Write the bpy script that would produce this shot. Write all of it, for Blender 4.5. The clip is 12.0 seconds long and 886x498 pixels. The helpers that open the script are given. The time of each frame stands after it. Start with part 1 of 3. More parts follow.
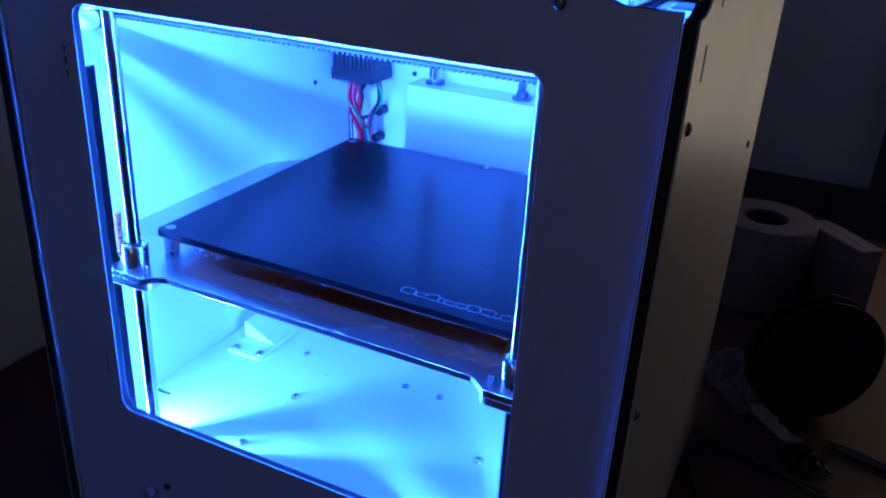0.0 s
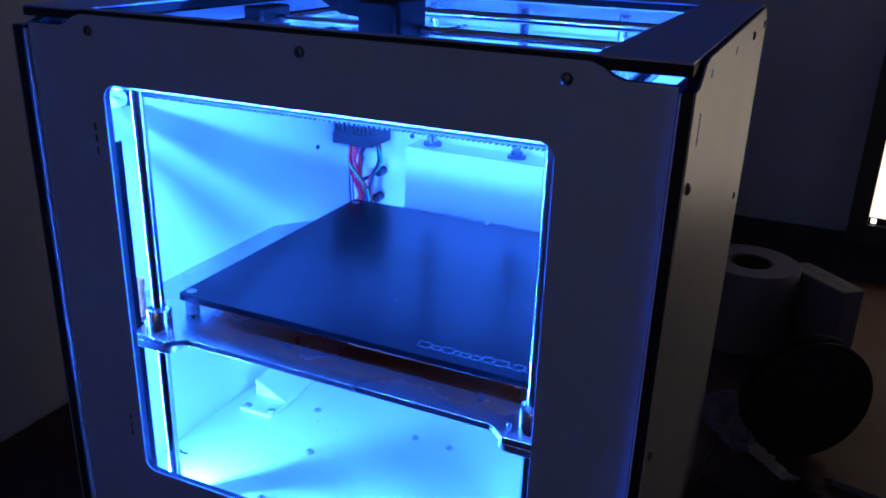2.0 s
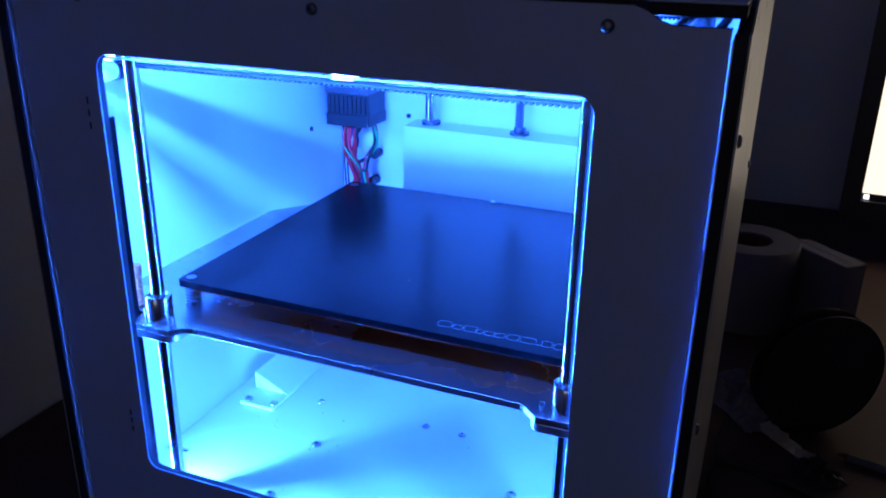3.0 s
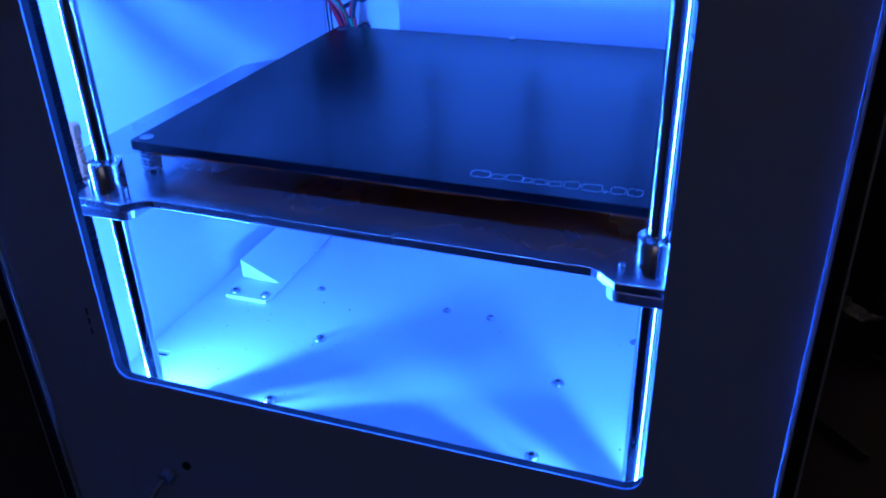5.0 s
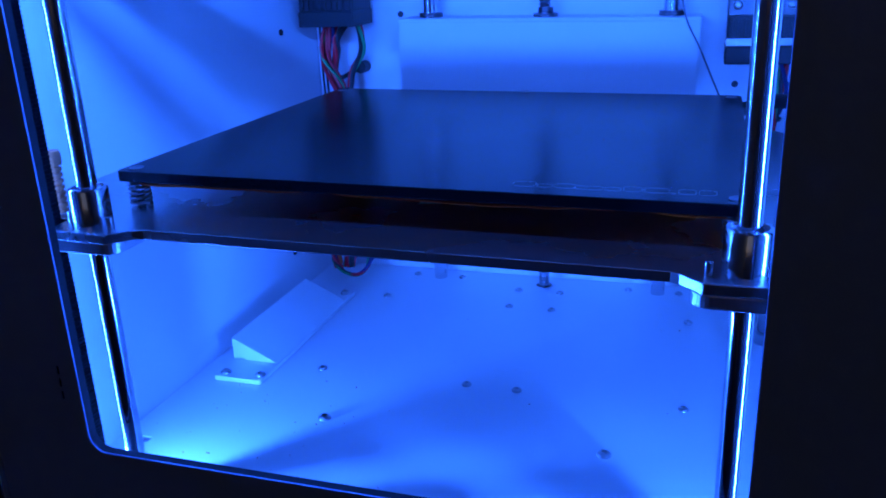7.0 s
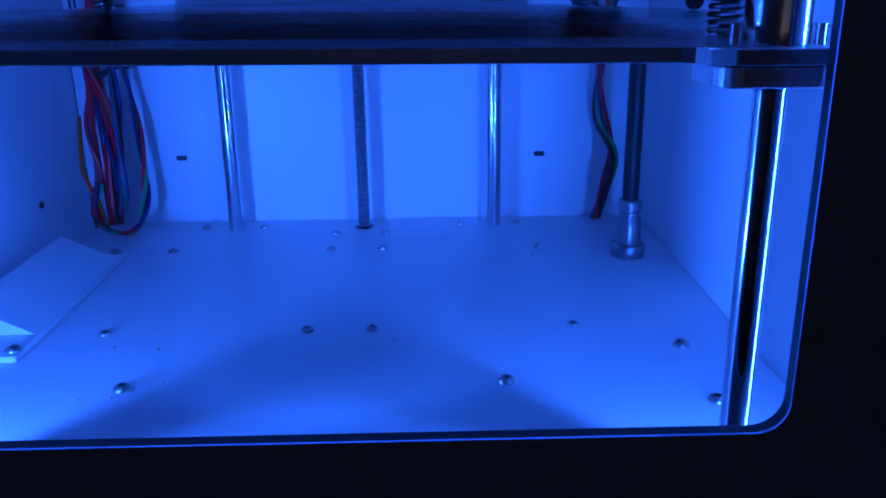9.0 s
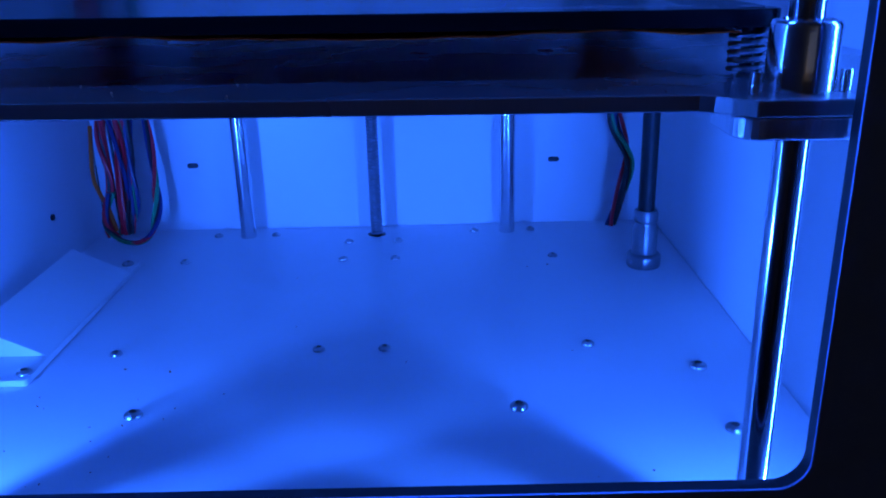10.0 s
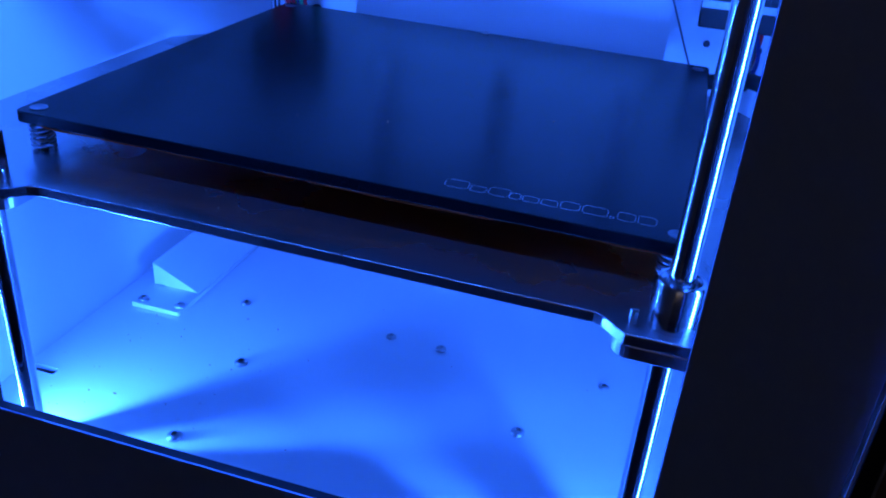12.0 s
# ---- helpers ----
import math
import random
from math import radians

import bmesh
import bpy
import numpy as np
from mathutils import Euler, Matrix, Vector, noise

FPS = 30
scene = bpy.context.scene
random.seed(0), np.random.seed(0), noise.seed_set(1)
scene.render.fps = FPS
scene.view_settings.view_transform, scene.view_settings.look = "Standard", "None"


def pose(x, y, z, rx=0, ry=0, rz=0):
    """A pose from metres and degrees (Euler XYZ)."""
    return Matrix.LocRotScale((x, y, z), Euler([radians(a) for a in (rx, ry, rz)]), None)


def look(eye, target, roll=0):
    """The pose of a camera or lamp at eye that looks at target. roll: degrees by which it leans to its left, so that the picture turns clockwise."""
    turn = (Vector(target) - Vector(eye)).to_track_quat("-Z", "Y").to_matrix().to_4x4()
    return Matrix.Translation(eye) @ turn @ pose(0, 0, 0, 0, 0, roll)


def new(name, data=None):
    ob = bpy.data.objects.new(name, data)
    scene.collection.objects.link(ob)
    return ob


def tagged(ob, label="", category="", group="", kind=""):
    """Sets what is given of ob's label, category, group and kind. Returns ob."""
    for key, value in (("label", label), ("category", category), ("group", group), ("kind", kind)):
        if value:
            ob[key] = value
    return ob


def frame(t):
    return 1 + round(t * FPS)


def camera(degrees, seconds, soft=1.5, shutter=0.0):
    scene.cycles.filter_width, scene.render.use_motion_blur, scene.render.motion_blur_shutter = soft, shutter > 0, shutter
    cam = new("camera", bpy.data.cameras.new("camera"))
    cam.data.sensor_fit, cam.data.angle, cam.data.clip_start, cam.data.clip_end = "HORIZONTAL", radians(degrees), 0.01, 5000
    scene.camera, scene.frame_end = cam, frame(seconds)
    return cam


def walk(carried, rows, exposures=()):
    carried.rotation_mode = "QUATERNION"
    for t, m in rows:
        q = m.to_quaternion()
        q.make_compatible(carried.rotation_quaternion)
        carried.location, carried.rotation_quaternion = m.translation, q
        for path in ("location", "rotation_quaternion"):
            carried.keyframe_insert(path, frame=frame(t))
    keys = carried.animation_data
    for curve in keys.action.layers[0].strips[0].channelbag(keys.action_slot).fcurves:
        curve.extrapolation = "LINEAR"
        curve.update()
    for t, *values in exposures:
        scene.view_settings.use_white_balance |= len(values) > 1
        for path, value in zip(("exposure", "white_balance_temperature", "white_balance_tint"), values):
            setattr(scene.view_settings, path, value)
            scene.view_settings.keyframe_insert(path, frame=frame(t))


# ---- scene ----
cam = camera(55.95, 12.0, soft=1.9, shutter=0.3)
PATH = [
    (0, (0.23861, -0.32163, 0.37854), (0.08692, 0.00855, 0.21129), 3.186),
    (0.5, (0.23712, -0.33659, 0.38877), (0.08782, 0.00135, 0.23546), 2.585),
    (1, (0.2392, -0.3474, 0.38903), (0.08938, -0.00759, 0.24044), 2.46),
    (1.5, (0.23627, -0.35365, 0.39106), (0.0869, -0.01222, 0.24577), 2.282),
    (2, (0.23225, -0.35192, 0.39153), (0.08364, -0.00966, 0.2474), 1.862),
    (2.5, (0.21934, -0.3521, 0.38621), (0.0758, -0.00726, 0.24309), 1.693),
    (2.7, (0.213, -0.352, 0.380), (-0.493, 1.379, -0.331), 1.6),
    (4.3, (0.152, -0.262, 0.335), (-0.431, 1.384, -0.639), -3.2),
    (4.5, (0.15069, -0.26238, 0.3347), (0.03601, 0.06469, 0.13501), -2.788),
    (5, (0.14671, -0.26696, 0.30341), (0.02466, 0.06241, 0.11204), -1.726),
    (5.5, (0.12038, -0.26282, 0.25204), (-0.00944, 0.07781, 0.08735), -1.04),
    (6, (0.11209, -0.25697, 0.2413), (-0.01775, 0.09286, 0.09722), -1.574),
    (6.5, (0.11265, -0.25207, 0.23809), (-0.0108, 0.10356, 0.10287), -2.188),
    (7, (0.11148, -0.24909, 0.23941), (-0.0057, 0.11021, 0.10838), -2.287),
    (7.5, (0.07847, -0.22345, 0.18588), (-0.00477, 0.14616, 0.05758), -2.138),
    (7.7, (0.068, -0.204, 0.177), (-0.111, 1.687, -0.448), -2.2),
    (9.3, (0.042, -0.181, 0.156), (0.071, 1.718, -0.471), -0.8),
    (9.5, (0.0415, -0.17807, 0.15777), (0.04637, 0.20109, 0.03043), -0.952),
    (10, (0.0451, -0.17262, 0.17167), (0.04294, 0.20425, 0.03761), -1.411),
    (10.5, (0.05551, -0.1704, 0.19211), (0.03554, 0.19652, 0.0341), -0.248),
    (11, (0.07136, -0.18393, 0.21872), (0.02584, 0.16766, 0.03349), 1.493),
    (11.5, (0.09017, -0.19682, 0.24985), (0.02217, 0.14954, 0.06167), 3.576),
    (12, (0.11257, -0.20995, 0.27472), (0.02255, 0.132, 0.08773), 4.728),
]
walk(cam, [(t, look(eye, target, roll)) for t, eye, target, roll in PATH],
     exposures=[(0, 1.88), (2.7, 1.75), (4.3, 1.12), (5.2, 0.72), (5.8, 0.05), (7.2, -0.19), (7.7, -0.54), (9.3, -0.88), (10.2, -0.72), (11.2, -0.38), (12.0, 0.0)])

# ---- light ----
world = bpy.data.worlds.new("world")
scene.world = world
world.use_nodes = True
wn = world.node_tree.nodes
sky = wn.new("ShaderNodeTexSky")
sky.sky_type, sky.sun_disc = "NISHITA", False
sky.sun_elevation, sky.sun_rotation = radians(6.0), radians(200)
wn["Background"].inputs[1].default_value = 0.004
world.node_tree.links.new(sky.outputs[0], wn["Background"].inputs[0])

LED_COLOUR = (0.0205, 0.126, 1.0)
LED_WATTS = 2.2


def area_lamp(name, m, sx, sy, watts, colour, spread=180):
    data = bpy.data.lights.new(name, "AREA")
    data.shape, data.size, data.size_y = "RECTANGLE", sx, sy
    data.energy, data.color, data.spread = watts, colour, radians(spread)
    ob = new(name, data)
    ob.matrix_world = m
    return ob


LED_X, LED_Y, LED_TOP = 0.1587, 0.0092, 0.3040

# light strips on the inner side of the front panel: up both sides and along the top
for side in (-1, 1):
    area_lamp("led_light", pose(side * LED_X, LED_Y, 0.152, 90, 0, side * 48), 0.0022, 0.298, LED_WATTS * 0.48, LED_COLOUR)
    area_lamp("led_light", pose(side * LED_X, LED_Y, 0.0115, 90, 0, side * 54), 0.0030, 0.017, LED_WATTS * (0.72 if side < 0 else 0.34), LED_COLOUR, 140)
area_lamp("led_light", pose(0, 0.0076, LED_TOP, 66, 0, 0), 0.250, 0.0014, LED_WATTS * 1.22, LED_COLOUR)
# added bluish fill from behind the camera, its source unseen
area_lamp("fill_light", pose(0.25, -2.35, 0.75, 90, 0, 10), 1.1, 1.0, 0.54, (0.46, 0.54, 1.0))

# ---- materials ----


def material(name, colour, rough=0.5, metal=0.0, grain=0.0, scale=200.0, bump=0.0, wear=0.0, wear_scale=12.0, stretch=(1, 1, 1), coat=0.0, spec=0.5):
    m = bpy.data.materials.new(name)
    m.use_nodes = True
    nt = m.node_tree
    b = nt.nodes["Principled BSDF"]
    b.inputs["Base Color"].default_value = (*colour, 1)
    b.inputs["Roughness"].default_value = rough
    b.inputs["Metallic"].default_value = metal
    b.inputs["Coat Weight"].default_value = coat
    b.inputs["Specular IOR Level"].default_value = spec
    co = nt.nodes.new("ShaderNodeTexCoord")
    mp = nt.nodes.new("ShaderNodeMapping")
    mp.inputs["Scale"].default_value = stretch
    nt.links.new(co.outputs["Object"], mp.inputs["Vector"])
    fine = nt.nodes.new("ShaderNodeTexNoise")
    fine.inputs["Scale"].default_value, fine.inputs["Detail"].default_value = scale, 4
    broad = nt.nodes.new("ShaderNodeTexNoise")
    broad.inputs["Scale"].default_value, broad.inputs["Detail"].default_value = wear_scale, 5
    nt.links.new(mp.outputs[0], fine.inputs["Vector"])
    nt.links.new(co.outputs["Object"], broad.inputs["Vector"])
    if grain or wear:
        mix1 = nt.nodes.new("ShaderNodeMix")
        mix1.data_type = "RGBA"
        mix1.inputs["A"].default_value = (*[c * (1 - grain) for c in colour], 1)
        mix1.inputs["B"].default_value = (*[min(1, c * (1 + grain)) for c in colour], 1)
        nt.links.new(fine.outputs["Fac"], mix1.inputs["Factor"])
        mix2 = nt.nodes.new("ShaderNodeMix")
        mix2.data_type, mix2.blend_type = "RGBA", "MULTIPLY"
        mix2.inputs["B"].default_value = (1 - wear, 1 - wear, 1 - wear, 1)
        ramp = nt.nodes.new("ShaderNodeMapRange")
        ramp.inputs["From Min"].default_value, ramp.inputs["From Max"].default_value = 0.45, 0.75
        nt.links.new(broad.outputs["Fac"], ramp.inputs["Value"])
        nt.links.new(ramp.outputs[0], mix2.inputs["Factor"])
        nt.links.new(mix1.outputs["Result"], mix2.inputs["A"])
        nt.links.new(mix2.outputs["Result"], b.inputs["Base Color"])
        rr = nt.nodes.new("ShaderNodeMapRange")
        rr.inputs["To Min"].default_value, rr.inputs["To Max"].default_value = rough * 0.8, min(1, rough * 1.25)
        nt.links.new(broad.outputs["Fac"], rr.inputs["Value"])
        nt.links.new(rr.outputs[0], b.inputs["Roughness"])
    if bump:
        bp = nt.nodes.new("ShaderNodeBump")
        bp.inputs["Strength"].default_value, bp.inputs["Distance"].default_value = bump, 0.0005
        nt.links.new(fine.outputs["Fac"], bp.inputs["Height"])
        nt.links.new(bp.outputs[0], b.inputs["Normal"])
    return m


def glowing(name, colour, strength):
    m = bpy.data.materials.new(name)
    m.use_nodes = True
    b = m.node_tree.nodes["Principled BSDF"]
    b.inputs["Base Color"].default_value = (0.6, 0.6, 0.6, 1)
    b.inputs["Emission Color"].default_value = (*colour, 1)
    b.inputs["Emission Strength"].default_value = strength
    return m


FRONT = material("blue grey panel paint", (0.36, 0.43, 0.63), 0.42, 0, 0.06, 900, 0.15, 0.06, 6)
PANEL = material("panel paint", (0.36, 0.34, 0.31), 0.42, 0, 0.06, 900, 0.15, 0.06, 6)
WHITE = material("white sheet", (0.80, 0.80, 0.80), 0.34, 0, 0.015, 600, 0.05, 0.03, 9)
CORE = material("black core", (0.012, 0.012, 0.013), 0.62, 0, 0.2, 400, 0.1, spec=0.25)
PLATE = material("black anodised plate", (0.0045, 0.0045, 0.0055), 0.235, 0, 0.25, 1500, 0.02, 0.03, 9, spec=0.155)
ALU = material("brushed aluminium", (0.52, 0.52, 0.54), 0.265, 1, 0.10, 260, 0.10, 0.16, 18, (14, 1, 1))
ALU_CUT = material("cut aluminium", (0.60, 0.60, 0.62), 0.36, 1, 0.15, 700, 0.35, 0.1, 40, (1, 1, 0.1))
BEARING = material("satin bearing steel", (0.72, 0.72, 0.74), 0.15, 1, 0.05, 900, 0.05, 0.05, 40)
CHROME = material("ground steel rod", (0.70, 0.70, 0.72), 0.13, 1, 0.03, 1200, 0.02, 0.05, 30)
STEEL = material("steel screw", (0.55, 0.54, 0.52), 0.28, 1, 0.1, 900, 0.1)
SCREW_STEEL = material("lead screw steel", (0.36, 0.36, 0.38), 0.34, 1, 0.1, 900, 0.1)
DARK_STEEL = material("dark steel", (0.16, 0.16, 0.17), 0.32, 1, 0.1, 900, 0.1)
FILM = material("amber heater film", (0.98, 0.115, 0.008), 0.35, 0, 0.10, 90, 0.4, 0.15, 30, spec=0.2)
BLACK = material("black plastic", (0.018, 0.018, 0.02), 0.42, 0, 0.2, 700, 0.2)
RUBBER = material("black rubber", (0.012, 0.012, 0.012), 0.6, 0, 0.2, 300, 0.2)
PRINTED = material("white printed plastic", (0.80, 0.80, 0.78), 0.45, 0, 0.02, 500, 0.1, 0.03, 20)
NYLON = material("beige nylon", (0.48, 0.13, 0.045), 0.45, 0, 0.1, 300, 0.1)
RED = material("red wire", (0.98, 0.015, 0.03), 0.4)
ORANGE = material("orange wire", (0.95, 0.14, 0.01), 0.4)
BELT = material("belt rubber", (0.006, 0.0065, 0.008), 0.75, 0, 0.2, 300, 0.2, spec=0.15)
# black plastic of the head, darkened for the shade above the top strip
HEAD_SHADED = material("shaded black moulding", (0.008, 0.008, 0.009), 0.6, 0, 0.2, 500, 0.2, spec=0.2)
BLUE = material("blue wire", (0.02, 0.03, 0.13), 0.4)
GREEN = material("green wire", (0.02, 0.40, 0.14), 0.4)
GREY_WIRE = material("grey wire", (0.16, 0.16, 0.17), 0.5, 0, 0.1, 300)
ETCH = material("bare etched line", (0.50, 0.50, 0.52), 0.4, 0.6, 0.15, 900)
WOOD = material("desk wood", (0.065, 0.031, 0.021), 0.70, 0, 0.28, 60, 0.25, 0.2, 5, (0.6, 9, 1), spec=0.25)
# wall paint lightened for the left wall, missing light put into the colour
WALLPAINT_LIT = material("wall paint, light in colour", (0.80, 0.79, 0.74), 0.8, 0, 0.03, 300, 0.2, 0.08, 2)
WALLPAINT = material("wall paint", (0.60, 0.60, 0.58), 0.8, 0, 0.03, 300, 0.2, 0.08, 2)
# pale paper and film; dim light behind the printer is darkened into the colour
PAPER_SHADED = material("white paper, shade in colour", (0.105, 0.095, 0.112), 0.85, 0, 0.04, 200, 0.4, 0.06, 20)
FOIL = material("crinkled foil", (0.60, 0.54, 0.44), 0.22, 0.6, 0.1, 120, 0.6, 0.1, 60)
CARPET = material("carpet", (0.12, 0.11, 0.10), 0.95, 0, 0.3, 300, 0.6, 0.2, 3)
CHIP = glowing("led strip", LED_COLOUR, 6.0)
SCREEN = glowing("lit screen", (1.0, 0.84, 0.66), 0.42)
ICON = glowing("screen icon", (0.9, 0.9, 1.0), 0.8)

# ---- mesh helpers ----


def part(name, bm, mat, parent=None, label="", bevel=0.0, smooth=False, m=None):
    bmesh.ops.recalc_face_normals(bm, faces=bm.faces[:])
    me = bpy.data.meshes.new(name)
    if smooth:
        for f in bm.faces:
            f.smooth = True
    bm.to_mesh(me)
    bm.free()
    me.materials.append(mat)
    if smooth:
        me.set_sharp_from_angle(angle=radians(40))
    ob = new(name, me)
    if parent is not None:
        ob.parent = parent
    if m is not None:
        ob.matrix_basis = m
    if bevel:
        mod = ob.modifiers.new("bevel", "BEVEL")
        mod.width, mod.segments, mod.limit_method, mod.angle_limit = bevel, 2, "ANGLE", radians(40)
    if label:
        tagged(ob, label)
    return ob


def shared(name, ob, m, parent):
    """Another piece on the same mesh."""
    o = new(name, ob.data)
    o.parent = parent
    o.matrix_basis = m
    return o


def box(x0, x1, y0, y1, z0, z1, bm=None):
    bm = bm or bmesh.new()
    bmesh.ops.create_cube(bm, size=1, matrix=Matrix.Translation(((x0 + x1) / 2, (y0 + y1) / 2, (z0 + z1) / 2)) @ Matrix.Diagonal((abs(x1 - x0), abs(y1 - y0), abs(z1 - z0), 1)))
    return bm


def rod(a, b, r, n=24, bm=None, r2=None):
    bm = bm or bmesh.new()
    a, b = Vector(a), Vector(b)
    q = (b - a).to_track_quat("Z", "Y").to_matrix().to_4x4()
    bmesh.ops.create_cone(bm, cap_ends=True, segments=n, radius1=r, radius2=r if r2 is None else r2, depth=(b - a).length, matrix=Matrix.Translation((a + b) / 2) @ q)
    return bm


def lathe(profile, n=28, m=None, bm=None):
    """A turned body from (radius, height) pairs."""
    bm = bm or bmesh.new()
    rings = []
    for r, z in profile:
        if r < 1e-6:
            rings.append([bm.verts.new((0, 0, z))])
        else:
            rings.append([bm.verts.new((r * math.cos(2 * math.pi * i / n), r * math.sin(2 * math.pi * i / n), z)) for i in range(n)])
    for a, b in zip(rings, rings[1:]):
        for i in range(n):
            j = (i + 1) % n
            if len(a) == 1 and len(b) > 1:
                bm.faces.new((a[0], b[j], b[i]))
            elif len(b) == 1 and len(a) > 1:
                bm.faces.new((a[i], a[j], b[0]))
            elif len(a) > 1:
                bm.faces.new((a[i], a[j], b[j], b[i]))
    if m is not None:
        bmesh.ops.transform(bm, matrix=m, verts=bm.verts[:])
    return bm


def smooth_line(points, steps=8):
    """Points along a smooth line through the given ones."""
    pts = [Vector(p) for p in points]
    out = []
    for i in range(len(pts) - 1):
        p0, p1, p2, p3 = pts[max(i - 1, 0)], pts[i], pts[i + 1], pts[min(i + 2, len(pts) - 1)]
        for k in range(steps):
            t = k / steps
            out.append(0.5 * ((2 * p1) + (p2 - p0) * t + (2 * p0 - 5 * p1 + 4 * p2 - p3) * t * t + (3 * p1 - p0 - 3 * p2 + p3) * t ** 3))
    out.append(pts[-1])
    return out


def tube(points, r, n=8, bm=None):
    """A round cable along a line of points."""
    bm = bm or bmesh.new()
    pts = [Vector(p) for p in points]
    rings = []
    ref = Vector((0.31, 0.52, 0.79))
    for i, p in enumerate(pts):
        d = (pts[min(i + 1, len(pts) - 1)] - pts[max(i - 1, 0)]).normalized()
        u = (ref - d * ref.dot(d)).normalized()
        v = d.cross(u)
        ref = u
        rings.append([bm.verts.new(p + r * (math.cos(2 * math.pi * k / n) * u + math.sin(2 * math.pi * k / n) * v)) for k in range(n)])
    for a, b in zip(rings, rings[1:]):
        for k in range(n):
            bm.faces.new((a[k], a[(k + 1) % n], b[(k + 1) % n], b[k]))
    bm.faces.new(rings[0][::-1])
    bm.faces.new(rings[-1])
    return bm


def round_rect(x0, x1, z0, z1, r, n=6):
    out = []
    for cx, cz, a0 in ((x1 - r, z1 - r, 0), (x0 + r, z1 - r, 90), (x0 + r, z0 + r, 180), (x1 - r, z0 + r, 270)):
        for k in range(n + 1):
            a = radians(a0 + 90 * k / n)
            out.append((cx + r * math.cos(a), cz + r * math.sin(a)))
    return out


def sheet(outer, holes, thick, m):
    """A flat sheet with openings cut through it: outlines in its plane, thick along its third axis, laid by m."""
    bm = bmesh.new()
    edges = []
    for loop in [outer, *holes]:
        vs = [bm.verts.new((x, y, 0)) for x, y in loop]
        edges += [bm.edges.new((vs[i], vs[(i + 1) % len(vs)])) for i in range(len(vs))]
    bmesh.ops.triangle_fill(bm, use_beauty=True, edges=edges, normal=(0, 0, 1))
    geo = bmesh.ops.extrude_face_region(bm, geom=bm.faces[:])
    bmesh.ops.translate(bm, vec=(0, 0, thick), verts=[g for g in geo["geom"] if isinstance(g, bmesh.types.BMVert)])
    bmesh.ops.dissolve_limit(bm, angle_limit=radians(1), verts=bm.verts[:], edges=bm.edges[:])
    bmesh.ops.transform(bm, matrix=m, verts=bm.verts[:])
    return bm


XZ = Matrix(((1, 0, 0, 0), (0, 0, 1, 0), (0, 1, 0, 0), (0, 0, 0, 1)))  # sheet plane to x, z; thickness along y
YZ = Matrix(((0, 0, 1, 0), (1, 0, 0, 0), (0, 1, 0, 0), (0, 0, 0, 1)))  # sheet plane to y, z; thickness along x

# ---- the room ----
DESK = -0.085


def setting(name, bm, mat, label, **k):
    return tagged(part(name, bm, mat, None, **k), label, kind="structure")


setting("floor", box(-2.2, 2.2, -2.6, 2.0, -0.93, -0.83), CARPET, "dark carpeted floor of the room")
setting("ceiling", box(-2.2, 2.2, -2.6, 2.0, 1.62, 1.70), WALLPAINT, "plain ceiling in the dark")
setting("wall_back", box(-2.2, 2.2, 1.30, 1.40, -0.83, 1.62), WALLPAINT, "plain grey wall in near darkness")
setting("wall_left", box(-0.53, -0.43, -2.5, 1.30, -0.83, 1.62), WALLPAINT_LIT, "plain grey wall in near darkness")
setting("wall_right", box(2.1, 2.2, -2.5, 1.30, -0.83, 1.62), WALLPAINT, "plain grey wall in near darkness")
# unseen wall behind the camera, its opening made up to go with the fill
setting("wall_front", sheet([(-2.1, -0.83), (2.1, -0.83), (2.1, 1.62), (-2.1, 1.62)], [[(-0.35, 0.2), (0.85, 0.2), (0.85, 1.3), (-0.35, 1.3)]], 0.1, Matrix.Translation((0, -2.5, 0)) @ XZ), WALLPAINT, "unseen plain wall with an added opening")

desk = tagged(new("desk"), "brown wooden desk with a worn top", "desk")
part("desktop", box(-0.425, 1.5, -0.35, 1.20, DESK - 0.03, DESK), WOOD, desk, bevel=0.003)
for lx in (-0.38, 1.45):
    for ly in (-0.30, 1.15):
        part("leg", box(lx - 0.03, lx + 0.03, ly - 0.03, ly + 0.03, -0.83, DESK - 0.03), WOOD, desk, bevel=0.002)

# ---- the printer ----
printer = tagged(new("desktop_printer"), "boxy 3d printer with dark panels, lit blue inside", "3d printer")
printer.location = (0, 0, 0)

front_outline = [(-0.1838, -0.076), (0.1822, -0.076), (0.1822, 0.3335), (0.160, 0.3335), (0.155, 0.3350), (0.150, 0.3385), (0.1445, 0.3405),
                 (-0.1445, 0.3405), (-0.150, 0.3385), (-0.155, 0.3350), (-0.160, 0.3335), (-0.1838, 0.3335)]
slots = []
for sx in (-1,):
    for z in (0.2778, 0.2712, 0.2641, 0.0832, 0.0774, 0.0714):
        slots.append(round_rect(sx * 0.1415 - 0.0008, sx * 0.1415 + 0.0008, z - 0.0022, z + 0.0022, 0.0006, 3))
front = part("front_panel", sheet(front_outline, [round_rect(-0.1325, 0.1325, 0.0453, 0.3035, 0.0085, 8)] + slots, 0.0042, Matrix.Translation((0, 0.0008, 0)) @ XZ), CORE, printer, "dark composite front panel with a large rounded opening", bevel=0.0005)
part("front_skin", sheet(front_outline, [round_rect(-0.1322, 0.1322, 0.0456, 0.3032, 0.0082, 8)] + slots, 0.0007, XZ), FRONT, front, "dark blue grey painted skin", bevel=0.0002)

